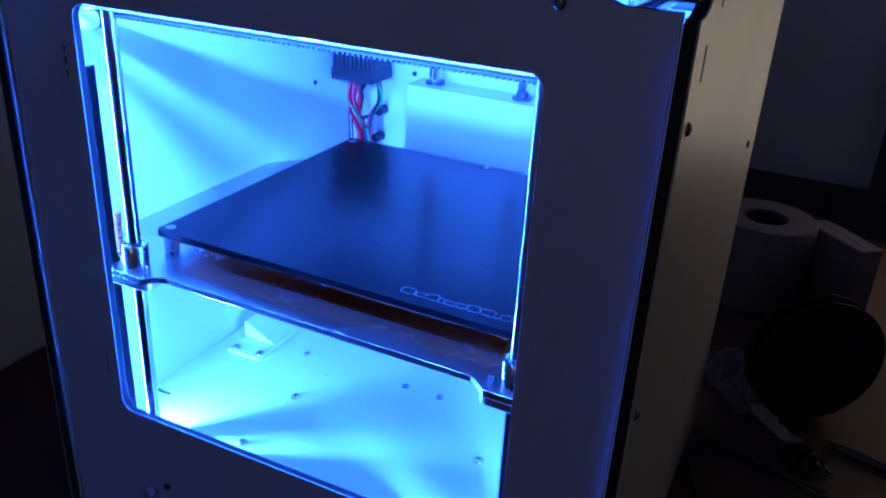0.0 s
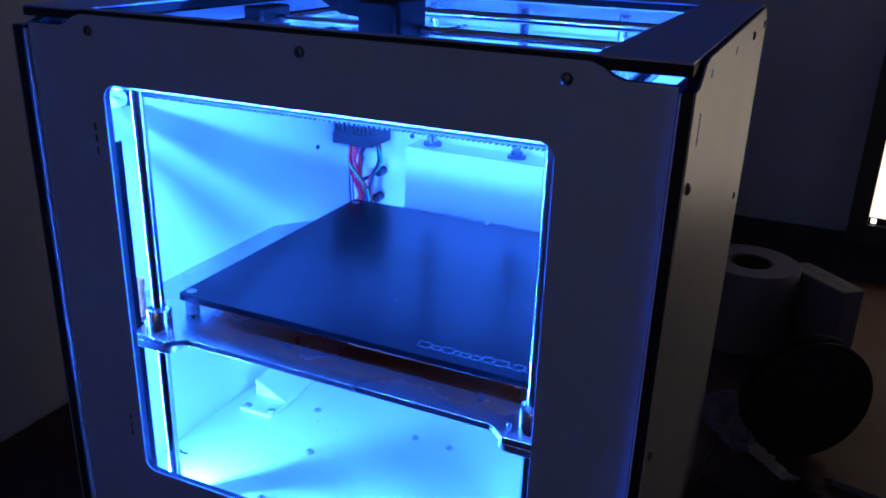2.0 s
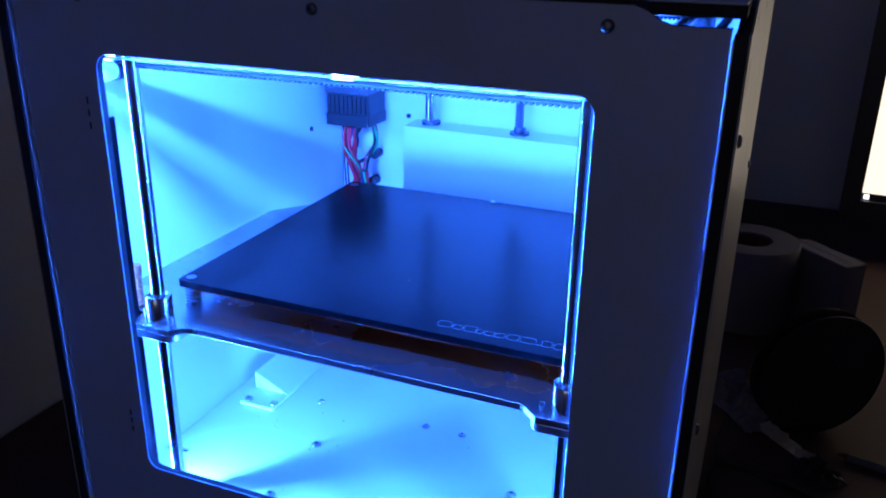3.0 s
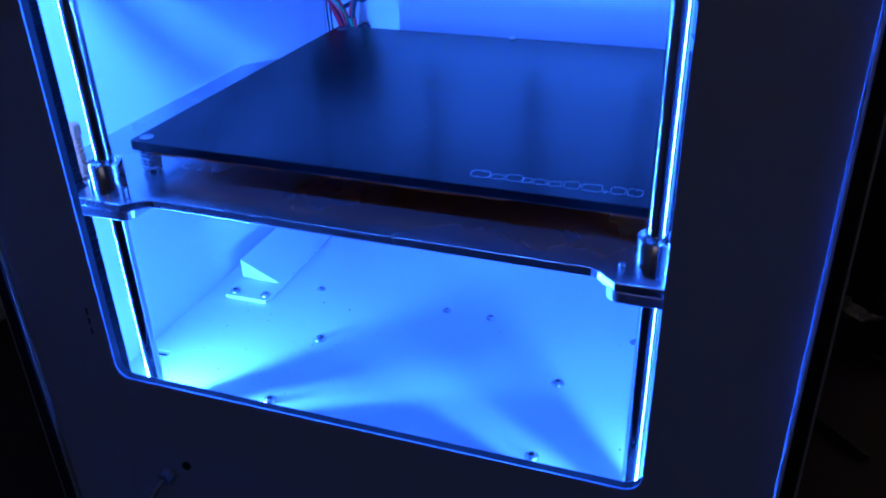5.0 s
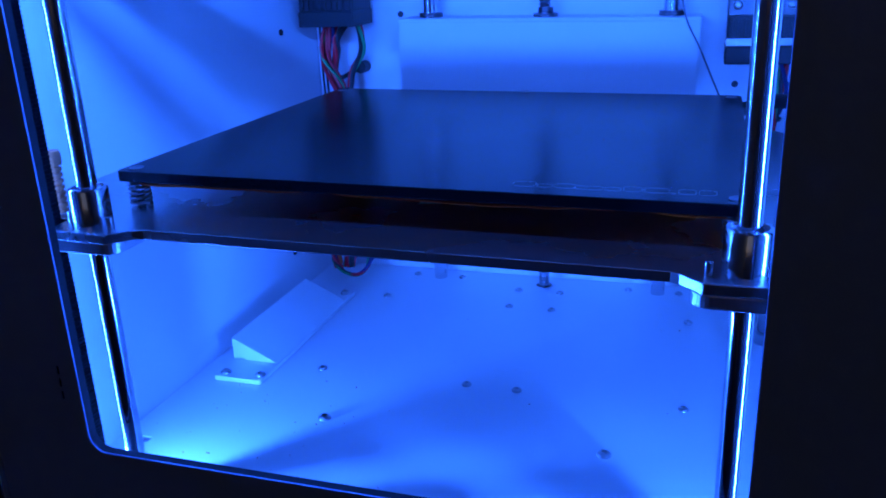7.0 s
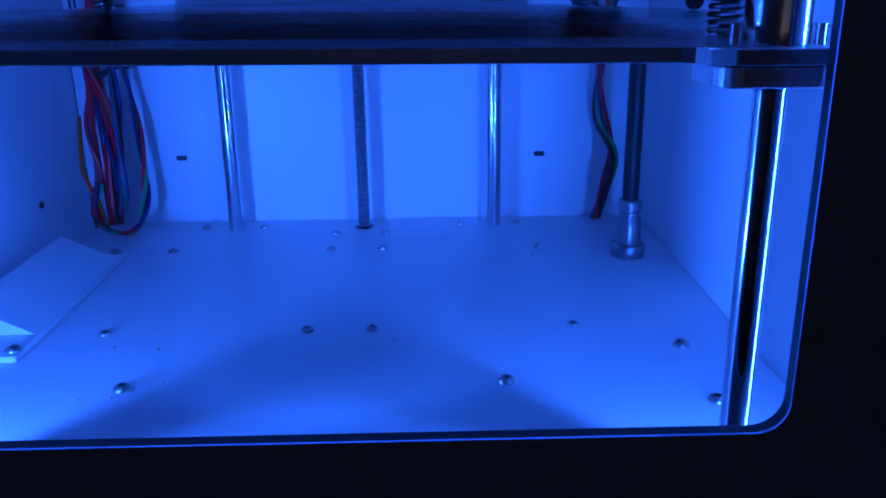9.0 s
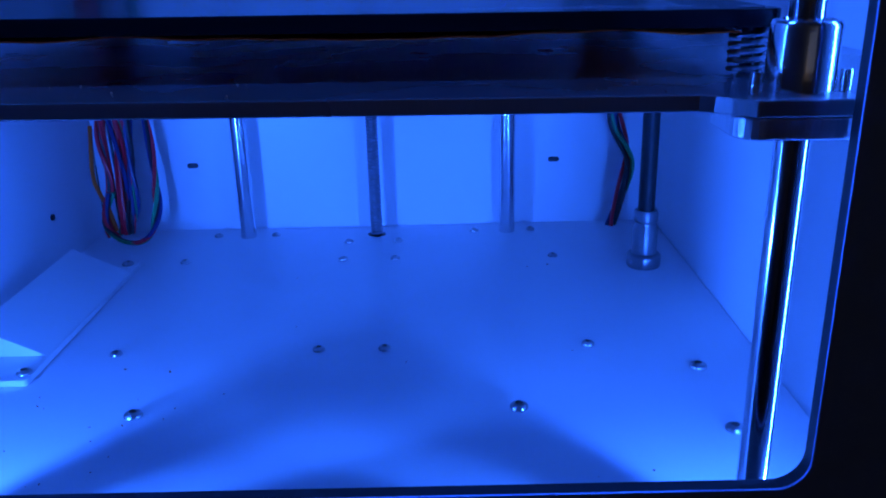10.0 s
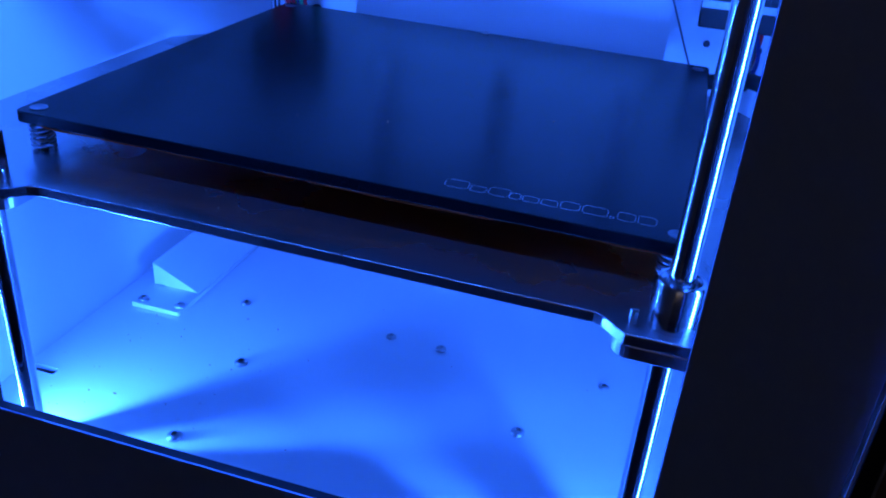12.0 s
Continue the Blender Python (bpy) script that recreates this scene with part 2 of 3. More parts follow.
# side panels: painted skin, black core, white inner skin
side_outline = [(-0.0030, -0.076), (0.364, -0.076), (0.364, 0.3335), (0.340, 0.3420), (0.030, 0.3420), (0.020, 0.3400), (0.014, 0.3350), (0.006, 0.3320), (-0.0030, 0.3320)]
side_holes = [round_rect(0.043 - 0.0028, 0.043 + 0.0028, 0.3337 - 0.0022, 0.3337 + 0.0022, 0.0021, 4),
              round_rect(0.018, 0.0225, 0.305, 0.320, 0.0021, 4), round_rect(0.147, 0.1525, 0.329, 0.3345, 0.0026, 4)]
for sx, name in ((-1, "side_panel"), (1, "side_panel")):
    panel = part(name, sheet(side_outline, side_holes, 0.0050 if sx > 0 else 0.0067, Matrix.Translation((0.1838 if sx > 0 else -0.1925, 0, 0)) @ YZ), CORE, printer, "dark composite side panel with black edges")
    part("outer_skin", sheet(side_outline, side_holes, 0.0008, Matrix.Translation((0.1890 if sx > 0 else -0.1935, 0, 0)) @ YZ), PANEL, panel, "beige grey painted skin")
    inner = [(-0.0020 if sx > 0 else 0.016, -0.072), (0.3600, -0.072), (0.3600, 0.330), (-0.0020 if sx > 0 else 0.016, 0.330)]
    part("inner_skin", sheet(inner, [], 0.0008, Matrix.Translation((0.1830 if sx > 0 else -0.1848, 0, 0)) @ YZ), WHITE, panel, "white inner skin")

part("corner_lining", box(-0.1855, -0.1851, -0.0020, 0.0400, -0.072, 0.330), WHITE, printer, "white lining behind the panel gap")
part("back_panel", box(-0.1835, 0.1829, 0.3600, 0.3640, -0.076, 0.338), WHITE, printer, "white back panel lit blue", bevel=0.0005)
floor_holes = [round_rect(-0.0065, 0.0055, 0.336, 0.348, 0.0059, 6)]
part("inner_floor", sheet([(-0.1838, 0.0056), (0.1825, 0.0056), (0.1825, 0.3595), (-0.1838, 0.3595)],
     floor_holes + [round_rect(-0.180, -0.1655, 0.0735, 0.0785, 0.001, 2), round_rect(-0.056, -0.046, 0.3560, 0.3580, 0.0008, 2), round_rect(-0.028, 0.022, 0.3565, 0.3580, 0.0006, 2)], 0.0030, Matrix.Translation((0, 0, -0.0030))), WHITE, printer, "white sheet floor with many screws")
part("base_panel", box(-0.1815, 0.1815, 0.0056, 0.3595, -0.076, -0.073), BLACK, printer)
for fx in (-0.15, 0.15):
    for fy in (0.04, 0.32):
        part("rubber_foot", rod((fx, fy, DESK), (fx, fy, -0.076), 0.012, 24, None, 0.014), RUBBER, printer, bevel=0.001)

# top cover: two side strips and a back strip round a wide opening
cover_outline = [(-0.1870, 0.0005), (-0.1500, 0.0005), (-0.1470, 0.0056), (0.1470, 0.0056), (0.1500, 0.0005), (0.1870, 0.0005), (0.1870, 0.3640), (-0.1870, 0.3640)]
cover_hole = round_rect(-0.1450, 0.1450, 0.0100, 0.3100, 0.004, 4)
cover = part("top_cover", sheet(cover_outline, [cover_hole], 0.0050, Matrix.Translation((0, 0, 0.3372))), CORE, printer, "dark top cover with a wide opening", bevel=0.0008)
part("cover_skin", sheet([(x * 0.998, y + (0.0004 if y < 0.2 else -0.0004)) for x, y in cover_outline], [round_rect(-0.1453, 0.1453, 0.0097, 0.3103, 0.004, 4)], 0.0008, Matrix.Translation((0, 0, 0.3424))), FRONT, cover, "painted grey skin")

# light strips behind the front panel, upright toothed belts and pale rod holders
for sx in (-1, 1):
    part("light_strip", box(sx * LED_X - 0.0040, sx * LED_X + 0.0040, 0.0052, 0.0078, 0.002, 0.302), CHIP, printer, "blue light strip behind the panel")
    rb = box(sx * 0.1465, sx * 0.1477, 0.0173, 0.0236, 0.0002, 0.264)
    for k in range(146):
        box(sx * 0.1459, sx * 0.1467, 0.0175, 0.0234, 0.0012 + 0.0018 * k, 0.0021 + 0.0018 * k, rb)
    part("upright_belt", rb, BELT, printer, "upright black toothed belt")
    holder = part("rod_holder", lathe([(0, -0.0135), (0.0044, -0.0132), (0.0052, -0.0122), (0.0052, 0.0), (0, 0.0)], 24, pose(sx * 0.1500, 0.0300, 0.2890, -90, 0, 0)), PRINTED, printer, "white plastic rod holder", smooth=True)
    part("holder_sleeve", lathe([(0, 0.0001), (0.0060, 0.0001), (0.0060, 0.0080), (0.0050, 0.0090), (0, 0.0090)], 24, pose(sx * 0.1500, 0.0300, 0.2890, -90, 0, 0)), BLACK, holder, "dark sleeve", smooth=True)
part("light_strip", box(-0.1260, 0.1260, 0.0052, 0.0066, LED_TOP - 0.0010, LED_TOP + 0.0070), CHIP, printer, "blue light strip behind the panel")
# added rod close to the top strip, throws a shadow band on the walls
part("shadow_rod", rod((-0.1600, 0.0127, 0.2994), (0.1600, 0.0127, 0.2994), 0.0006, 10), BLACK, printer, "added thin rod that casts a shadow band", smooth=True)

# rods and lead screw
RX, RY = 0.1263, 0.0194
for sx in (-1, 1):
    part("guide_rod", rod((sx * RX, RY, 0.0), (sx * RX, RY, 0.330), 0.0040, 40), CHROME, printer, "polished steel guide rod", smooth=True)
    part("rear_guide_rod", rod((sx * 0.084, 0.343, 0.0), (sx * 0.084, 0.343, 0.330), 0.0050, 40), CHROME, printer, "polished steel guide rod", smooth=True)
thread = [(0.0034 + 0.0006 * (k % 2), 0.0011 * k) for k in range(300)]
part("lead_screw", lathe([(0, -0.003)] + thread + [(0, 0.3295)], 16, pose(-0.0005, 0.342, 0)), SCREW_STEEL, printer, "threaded steel lead screw", smooth=True)


def screw_mesh(r):
    bm = lathe([(r, 0), (r, 0.0006), (r * 0.93, r * 0.34), (r * 0.72, r * 0.52), (r * 0.45, r * 0.60), (r * 0.43, r * 0.60)], 20)
    lathe([(r * 0.43, r * 0.60), (r * 0.40, r * 0.2), (0, r * 0.2)], 6, None, bm)
    return bm


floor_screws = [(-0.1089, 0.1742, 3), (0.1087, 0.1744, 3), (-0.0153, 0.1746, 3), (0.0151, 0.1744, 3), (-0.0818, 0.1190, 4), (0.0722, 0.1195, 4),
                (-0.0816, 0.0548, 4), (0.0728, 0.0556, 4), (-0.1120, 0.2955, 3), (0.1074, 0.2934, 3), (-0.0172, 0.2949, 3), (0.0137, 0.2945, 3),
                (-0.0172, 0.3270, 3), (0.0140, 0.3270, 3), (0.1524, 0.1502, 4), (0.1518, 0.1000, 4), (-0.1039, 0.3440, 3), (-0.0664, 0.3440, 3), (0.0628, 0.3440, 3), (0.0991, 0.3440, 3)]
big = small = None
for x, y, size in floor_screws:
    m = pose(x, y, 0.0001, 0, 0, random.uniform(0, 60))
    if size == 4:
        if big is None:
            big = part("floor_screw", screw_mesh(0.0037), STEEL, printer, smooth=True, m=m)
        else:
            shared("floor_screw", big, m, printer)
    else:
        if small is None:
            small = part("floor_screw", screw_mesh(0.0029), STEEL, printer, smooth=True, m=m)
        else:
            shared("floor_screw", small, m, printer)
for x, y, z, rx, rz in [(-0.1384, 0, 0.3321, 90, 0), (-0.0007, 0, 0.3321, 90, 0), (0.1348, 0, 0.3321, 90, 0)]:
    part("panel_screw", screw_mesh(0.0029), DARK_STEEL, printer, "dark socket screw", smooth=True, m=pose(x, y - 0.0001, z, rx, 0, rz))
for y, z in ((0.0015, 0.1542), (0.0035, 0.289), (0.25, 0.33), (0.30, 0.205), (0.34, 0.33)):
    part("side_screw", screw_mesh(0.0028), DARK_STEEL, printer, "dark socket screw", smooth=True, m=pose(0.1899, y + 0.004, z, 0, 90, 0))

# the wedge-shaped cable cover on the floor
wedge = part("wedge_cover", sheet(round_rect(-0.1690, -0.1365, 0.1450, 0.2930, 0.002, 3), [], 0.0030, Matrix.Translation((0, 0, 0.0002))), PRINTED, printer, "white plastic wedge screwed to the floor", bevel=0.0004)
wb = bmesh.new()
lo = [wb.verts.new(v) for v in ((-0.1680, 0.1680, 0.0033), (-0.1372, 0.1680, 0.0033), (-0.1680, 0.1680, 0.0180))]
hi = [wb.verts.new(v) for v in ((-0.1680, 0.2740, 0.0033), (-0.1372, 0.2740, 0.0033), (-0.1680, 0.2740, 0.0180))]
wb.faces.new(lo)
wb.faces.new(hi[::-1])
for i in range(3):
    j = (i + 1) % 3
    wb.faces.new((lo[i], lo[j], hi[j], hi[i]))
part("sloping_top", wb, PRINTED, wedge, bevel=0.0004)
for x, y in ((-0.1630, 0.1500), (-0.1400, 0.1515), (-0.1425, 0.2860), (-0.1640, 0.2860)):
    part("wedge_screw", screw_mesh(0.0034), STEEL, wedge, "round steel screw", smooth=True, m=pose(x, y, 0.0033, 0, 0, 20))

# ---- the heated bed and its carriage ----
H = 0.1580  # top of the build plate
PT = H - 0.0170  # top of the carrier
carrier_outline = [(-0.1780, 0.0500), (-0.1560, 0.0235), (-0.1420, 0.0230), (-0.1400, 0.0085), (-0.1130, 0.0075), (-0.1080, 0.0120), (-0.1050, 0.0150), (-0.1010, 0.0165), (0.1030, 0.0165), (0.1060, 0.0150), (0.1090, 0.0120), (0.1135, 0.0080), (0.1380, 0.0085), (0.1420, 0.0230), (0.1560, 0.0235), (0.1780, 0.0500),
                   (0.1780, 0.2200), (0.1180, 0.3000), (0.1030, 0.3300), (-0.1030, 0.3300), (-0.1180, 0.3000), (-0.1780, 0.2200)]
carrier = part("bed_carrier", sheet(carrier_outline, [], 0.0040, Matrix.Translation((0, 0, PT - 0.0040))), ALU, printer, "brushed aluminium bed carrier plate", bevel=0.0004)
sag = Matrix.Translation((0, 0, PT)) @ Matrix.Rotation(radians(0.55), 4, "Y") @ Matrix.Translation((0, 0, -PT))
carrier.matrix_basis = sag
for sx in (-1, 1):
    part("flange_block", sheet(round_rect(sx * RX - 0.0165, sx * RX + 0.0135 if sx > 0 else sx * RX + 0.0165, 0.0086, 0.0340, 0.006, 6), [], 0.0050, Matrix.Translation((0, 0, PT - 0.0092))), ALU_CUT, carrier, "steel bearing flange", bevel=0.0005)
    part("bearing", lathe([(0.0044, 0.0), (0.0078, 0.0), (0.0078, 0.0150), (0.0073, 0.0158), (0.0062, 0.0160), (0.0060, 0.0148), (0.0044, 0.0148), (0.0044, 0.0)], 40, pose(sx * RX, RY, PT + 0.0001)), BEARING, carrier, "bright steel linear bearing", smooth=True)
    for dx in (-0.0115, 0.0105):
        part("flange_bolt", rod((sx * RX + sx * dx, 0.0150 + 0.004 * (dx > 0), PT + 0.0001), (sx * RX + sx * dx, 0.0150 + 0.004 * (dx > 0), PT + 0.0050), 0.0014, 12), STEEL, carrier, "threaded bolt end", smooth=True)
# upright back of the carriage with its shelf
part("carriage_back", box(-0.1030, 0.1030, 0.3250, 0.3270, PT - 0.002, H + 0.0395), WHITE, carrier, "white upright sheet behind the bed", bevel=0.0005)
shelf_holes = [round_rect(x - r, x + r, 0.3425 - r, 0.3425 + r, r * 0.99, 6) for x, r in ((-0.084, 0.0062), (0.084, 0.0062), (-0.0005, 0.0052))]
part("carriage_shelf", sheet([(-0.1030, 0.3245), (0.1030, 0.3245), (0.1030, 0.3560), (-0.1030, 0.3560)], shelf_holes, 0.0022, Matrix.Translation((0, 0, H + 0.0396))), WHITE, carrier, "white folded shelf round the rear rods", bevel=0.0004)
for x in (-0.084, 0.084):
    part("rear_bearing", lathe([(0.0052, 0), (0.0085, 0), (0.0085, 0.003), (0.0052, 0.003), (0.0052, 0)], 28, pose(x, 0.343, H + 0.0419)), DARK_STEEL, carrier, smooth=True)
part("screw_nut", lathe([(0.0044, 0), (0.0085, 0), (0.0085, 0.002), (0.0052, 0.0024), (0.0052, 0.006), (0.0044, 0.006), (0.0044, 0)], 24, pose(-0.0005, 0.342, H + 0.0419)), DARK_STEEL, carrier, smooth=True)

plate = part("build_plate", sheet(round_rect(-0.1295, 0.1295, 0.0405, 0.2770, 0.0030, 4), [], 0.0046, Matrix.Translation((0, 0, H - 0.0046))), PLATE, printer, "matt black build plate with an etched mark", bevel=0.0004)
plate.matrix_basis = sag
# heater film under the plate, slightly wavy
hb = bmesh.new()
nx, ny = 60, 24
grid = [[hb.verts.new((-0.120 + 0.240 * i / nx, 0.0430 + 0.225 * j / ny, H - 0.0060 - 0.0012 * noise.noise((i * 0.22, j * 0.5, 3.1)) - 0.0005 * math.sin(i * 0.21))) for i in range(nx + 1)] for j in range(ny + 1)]
for j in range(ny):
    for i in range(nx):
        hb.faces.new((grid[j][i], grid[j][i + 1], grid[j + 1][i + 1], grid[j + 1][i]))
ring = bmesh.ops.extrude_face_region(hb, geom=hb.faces[:])
bmesh.ops.translate(hb, vec=(0, 0, 0.0004), verts=[g for g in ring["geom"] if isinstance(g, bmesh.types.BMVert)])
part("heater_film", hb, FILM, plate, "amber heater film under the plate", smooth=True)


def spring_mesh(r, h, turns, wire):
    pts = [(r * math.cos(2 * math.pi * turns * k / 120), r * math.sin(2 * math.pi * turns * k / 120), h * k / 120) for k in range(121)]
    return tube(pts, wire, 6)


for sx in (-1, 1):
    for y in (0.0475, 0.268):
        part("bed_spring", spring_mesh(0.0042, 0.0115, 5.5, 0.00078), SCREW_STEEL, plate, "coiled steel levelling spring", smooth=True, m=pose(sx * 0.1235, y, PT + 0.0006))
        part("spring_bolt", rod((sx * 0.1235, y, PT + 0.0002), (sx * 0.1235, y, H - 0.0047), 0.0016, 14), DARK_STEEL, plate, smooth=True)
        part("plate_screw", lathe([(0.0034, 0), (0.0034, 0.0002), (0.0022, 0.0003), (0.0019, 0.00015), (0, 0.00015)], 24, pose(sx * 0.1235, y, H + 0.0001)), SCREW_STEEL, plate, "countersunk steel screw", smooth=True)
part("rear_screw", lathe([(0.0022, 0), (0.0020, 0.0010), (0, 0.0013)], 16, pose(0.0, 0.2745, H + 0.0001)), STEEL, plate, smooth=True)
# beige ribbed peg on the carrier
peg = [(0.0, 0.0)]
for k in range(8):
    z = 0.0008 + 0.0026 * k
    peg += [(0.0031, z), (0.0031, z + 0.0013), (0.0023, z + 0.0014), (0.0023, z + 0.0025)]
peg += [(0.0034, 0.0215), (0.0036, 0.0225), (0.0036, 0.0262), (0.0030, 0.0275), (0.0, 0.0278)]
part("ribbed_peg", lathe(peg, 18, pose(-0.1505, 0.0290, PT + 0.0001)), NYLON, carrier, "beige ribbed nylon peg", smooth=True)

# etched mark near the front edge: a row of plain outlined shapes
cells = [(0.0421, 0.0086, 0.0068), (0.0514, 0.0058, 0.0050), (0.0580, 0.0076, 0.0068), (0.0656, 0.0040, 0.0050), (0.0702, 0.0058, 0.0050), (0.0768, 0.0058, 0.0050),
         (0.0834, 0.0068, 0.0068), (0.0910, 0.0088, 0.0068), (0.1004, 0.0016, 0.0014), (0.1030, 0.0062, 0.0068), (0.1100, 0.0062, 0.0068)]
for x, w, h in cells:
    loop = round_rect(x, x + w, 0.0500, 0.0500 + h, min(w, h) * 0.3, 4)
    small_loop = round_rect(x + 0.00014, x + w - 0.00014, 0.05014, 0.0500 + h - 0.00014, min(w, h) * 0.26, 4)
    part("etched_outline", sheet(loop, [small_loop], 0.00006, Matrix.Translation((0, 0, H + 0.00005))), ETCH, plate)

# black bed cable arching from the plate's rear corner
part("bed_cable", tube(smooth_line([(0.118, 0.270, H - 0.0105), (0.136, 0.273, H - 0.0060), (0.151, 0.262, H - 0.0005), (0.164, 0.242, H - 0.0005), (0.1685, 0.222, H - 0.0060), (0.164, 0.207, H - 0.0128)]), 0.0042, 14), RUBBER, carrier, "thick black bed cable", smooth=True)
# thin pale wire hanging behind the bed
part("thin_wire", tube(smooth_line([(0.086, 0.318, 0.330), (0.087, 0.318, 0.27), (0.092, 0.318, H + 0.050), (0.104, 0.316, H + 0.022), (0.116, 0.312, H - 0.004), (0.122, 0.310, H - 0.016)]), 0.0006, 6), GREY_WIRE, printer, "thin sagging wire", smooth=True)

# ---- motors, wiring, gantry ----


def motor(x, y, z, tall, banded):
    """A stepper motor in a slotted housing, its lower end at z."""
    body = part("stepper_motor", box(-0.021, 0.021, 0, 0.036, 0, tall), BLACK, printer, "black motor housing with vent slots", bevel=0.0015, m=pose(x, y, z))
    part("lower_cap", box(-0.0215, 0.0215, -0.0012, 0.0365, -0.0005, 0.0105), BLACK, body, bevel=0.001)
    if banded:
        part("pale_band", box(-0.0212, 0.0212, -0.0009, 0.0362, 0.0112, 0.0155), ALU_CUT, body, "pale metal band")
    for k in range(9):
        part("vent_rib", box(-0.0190 + k * 0.0044, -0.0166 + k * 0.0044, -0.0016, 0.001, 0.0170 if banded else 0.0115, 0.0270), BLACK, body, bevel=0.0003)
    part("motor_flange", box(-0.0212, 0.0212, -0.0010, 0.0362, 0.0290, tall), DARK_STEEL, body, bevel=0.001)
    for sx in (-0.0155, 0.0155):
        part("motor_screw", screw_mesh(0.0028), STEEL, body, smooth=True, m=pose(sx, -0.0012, 0.036, 90, 0, 0))
    return body


motor(-0.155, 0.3180, 0.197, 0.050, False)
motor(0.1405, 0.3200, 0.170, 0.050, True)


def bundle(points, name, seed, colours, spread):
    """A loose twisted bundle of wires along a line."""
    rnd = random.Random(seed)
    line = smooth_line(points, 10)
    holder = part(name, tube(line, 0.0016, 6), BLACK, printer, "twisted bundle of coloured motor wires", smooth=True)
    for i, mat in enumerate(colours):
        a0, tw = rnd.uniform(0, 6.28), rnd.uniform(0.16, 0.30)
        pts = []
        for k, p in enumerate(line):
            a = a0 + tw * k
            s = spread * (0.7 + 0.5 * math.sin(0.13 * k + i))
            pts.append(p + Vector((s * math.cos(a), s * math.sin(a), 0.2 * s * math.sin(a * 0.7))))
        part("wire", tube(pts, 0.00135, 6), mat, holder, smooth=True)
    return holder


cols = [RED, RED, RED, BLUE, RED, RED, RED, GREEN]
bundle([(-0.160, 0.335, 0.196), (-0.165, 0.338, 0.172), (-0.158, 0.340, 0.145), (-0.163, 0.342, 0.110), (-0.156, 0.340, 0.065), (-0.160, 0.336, 0.0060)], "wire_loom", 4, cols, 0.0042)
bundle([(-0.146, 0.335, 0.200), (-0.156, 0.338, 0.186), (-0.161, 0.341, 0.172), (-0.160, 0.341, 0.150)], "wire_loom", 9, [BLACK, RED, RED, BLACK], 0.0026)
bundle([(-0.140, 0.335, 0.205), (-0.138, 0.338, 0.180), (-0.147, 0.341, 0.160), (-0.152, 0.341, 0.135)], "wire_loom", 15, [RED, GREEN, BLUE, BLACK], 0.0026)
bundle([(-0.166, 0.334, 0.034), (-0.170, 0.328, 0.016), (-0.160, 0.322, 0.0070), (-0.147, 0.321, 0.0052), (-0.139, 0.326, 0.012), (-0.1375, 0.334, 0.026), (-0.139, 0.340, 0.050), (-0.142, 0.343, 0.085), (-0.148, 0.344, 0.12)], "wire_loom", 12, [RED, BLUE, GREEN], 0.0017)
bundle([(-0.150, 0.340, 0.150), (-0.152, 0.340, 0.100), (-0.151, 0.338, 0.055), (-0.153, 0.334, 0.026), (-0.155, 0.330, 0.008)], "wire_loom", 17, [BLUE, RED, GREEN, BLACK, BLUE], 0.0026)
bundle([(-0.164, 0.342, 0.120), (-0.168, 0.340, 0.080), (-0.166, 0.336, 0.045), (-0.169, 0.333, 0.022), (-0.167, 0.331, 0.006)], "wire_loom", 23, [RED, RED, RED, RED], 0.0026)
part("orange_wire", tube(smooth_line([(-0.176, 0.343, 0.075), (-0.177, 0.338, 0.046), (-0.173, 0.334, 0.034), (-0.168, 0.332, 0.024), (-0.164, 0.330, 0.010)]), 0.0013, 8), ORANGE, printer, "single orange wire", smooth=True)
bundle([(0.156, 0.335, 0.169), (0.155, 0.338, 0.145), (0.150, 0.340, 0.114), (0.151, 0.340, 0.073), (0.159, 0.339, 0.044), (0.151, 0.335, 0.005)], "wire_loom", 21, [RED, BLUE, GREEN, RED, BLACK], 0.0032)
for k, x in enumerate((-0.170, -0.167)):
    part("hanging_wire", tube(smooth_line([(x, 0.338, 0.198), (x - 0.001, 0.340, 0.150), (x + 0.002, 0.342, 0.090), (x + 0.004, 0.342, 0.010)]), 0.0009, 6), BLACK, printer, "thin dark hanging wire", smooth=True)
for sx, x0, z in ((-1, 0.1440, 0.1640), (-1, 0.1470, 0.1370), (-1, 0.1470, 0.1070), (1, 0.1440, 0.1380), (1, 0.1435, 0.1110)):
    tie = part("cable_clip", rod((sx * x0, 0.3600, z), (sx * x0, 0.348, z), 0.0045, 18), BLACK, printer, "black cable clip on the back panel", bevel=0.0006)
    part("clip_arm", tube(smooth_line([(sx * (x0 + 0.001), 0.350, z), (sx * (x0 + 0.007), 0.344, z - 0.004), (sx * (x0 + 0.013), 0.340, z - 0.007)]), 0.0018, 8), BLACK, tie, smooth=True)
for x, z in ((-0.1200, 0.0440), (0.1155, 0.0430)):
    part("back_slot", sheet(round_rect(x - 0.0036, x + 0.0036, z - 0.0016, z + 0.0016, 0.0015, 4), [], 0.0006, Matrix.Translation((0, 0.3591, 0)) @ XZ), BLACK, printer, "dark slot in the back panel")
for x, z in ((0.1275, 0.1515), (0.1600, 0.1515), (-0.113, 0.2020)):
    part("back_hole_plug", rod((x, 0.3601, z), (x, 0.3590, z), 0.0022, 16), BLACK, printer)
part("side_hole_plug", rod((-0.1840, 0.302, 0.1946), (-0.1828, 0.302, 0.1946), 0.0022, 16), BLACK, printer)
part("side_hole_plug", rod((-0.1840, 0.290, 0.0320), (-0.1828, 0.290, 0.0320), 0.0018, 16), BLACK, printer)
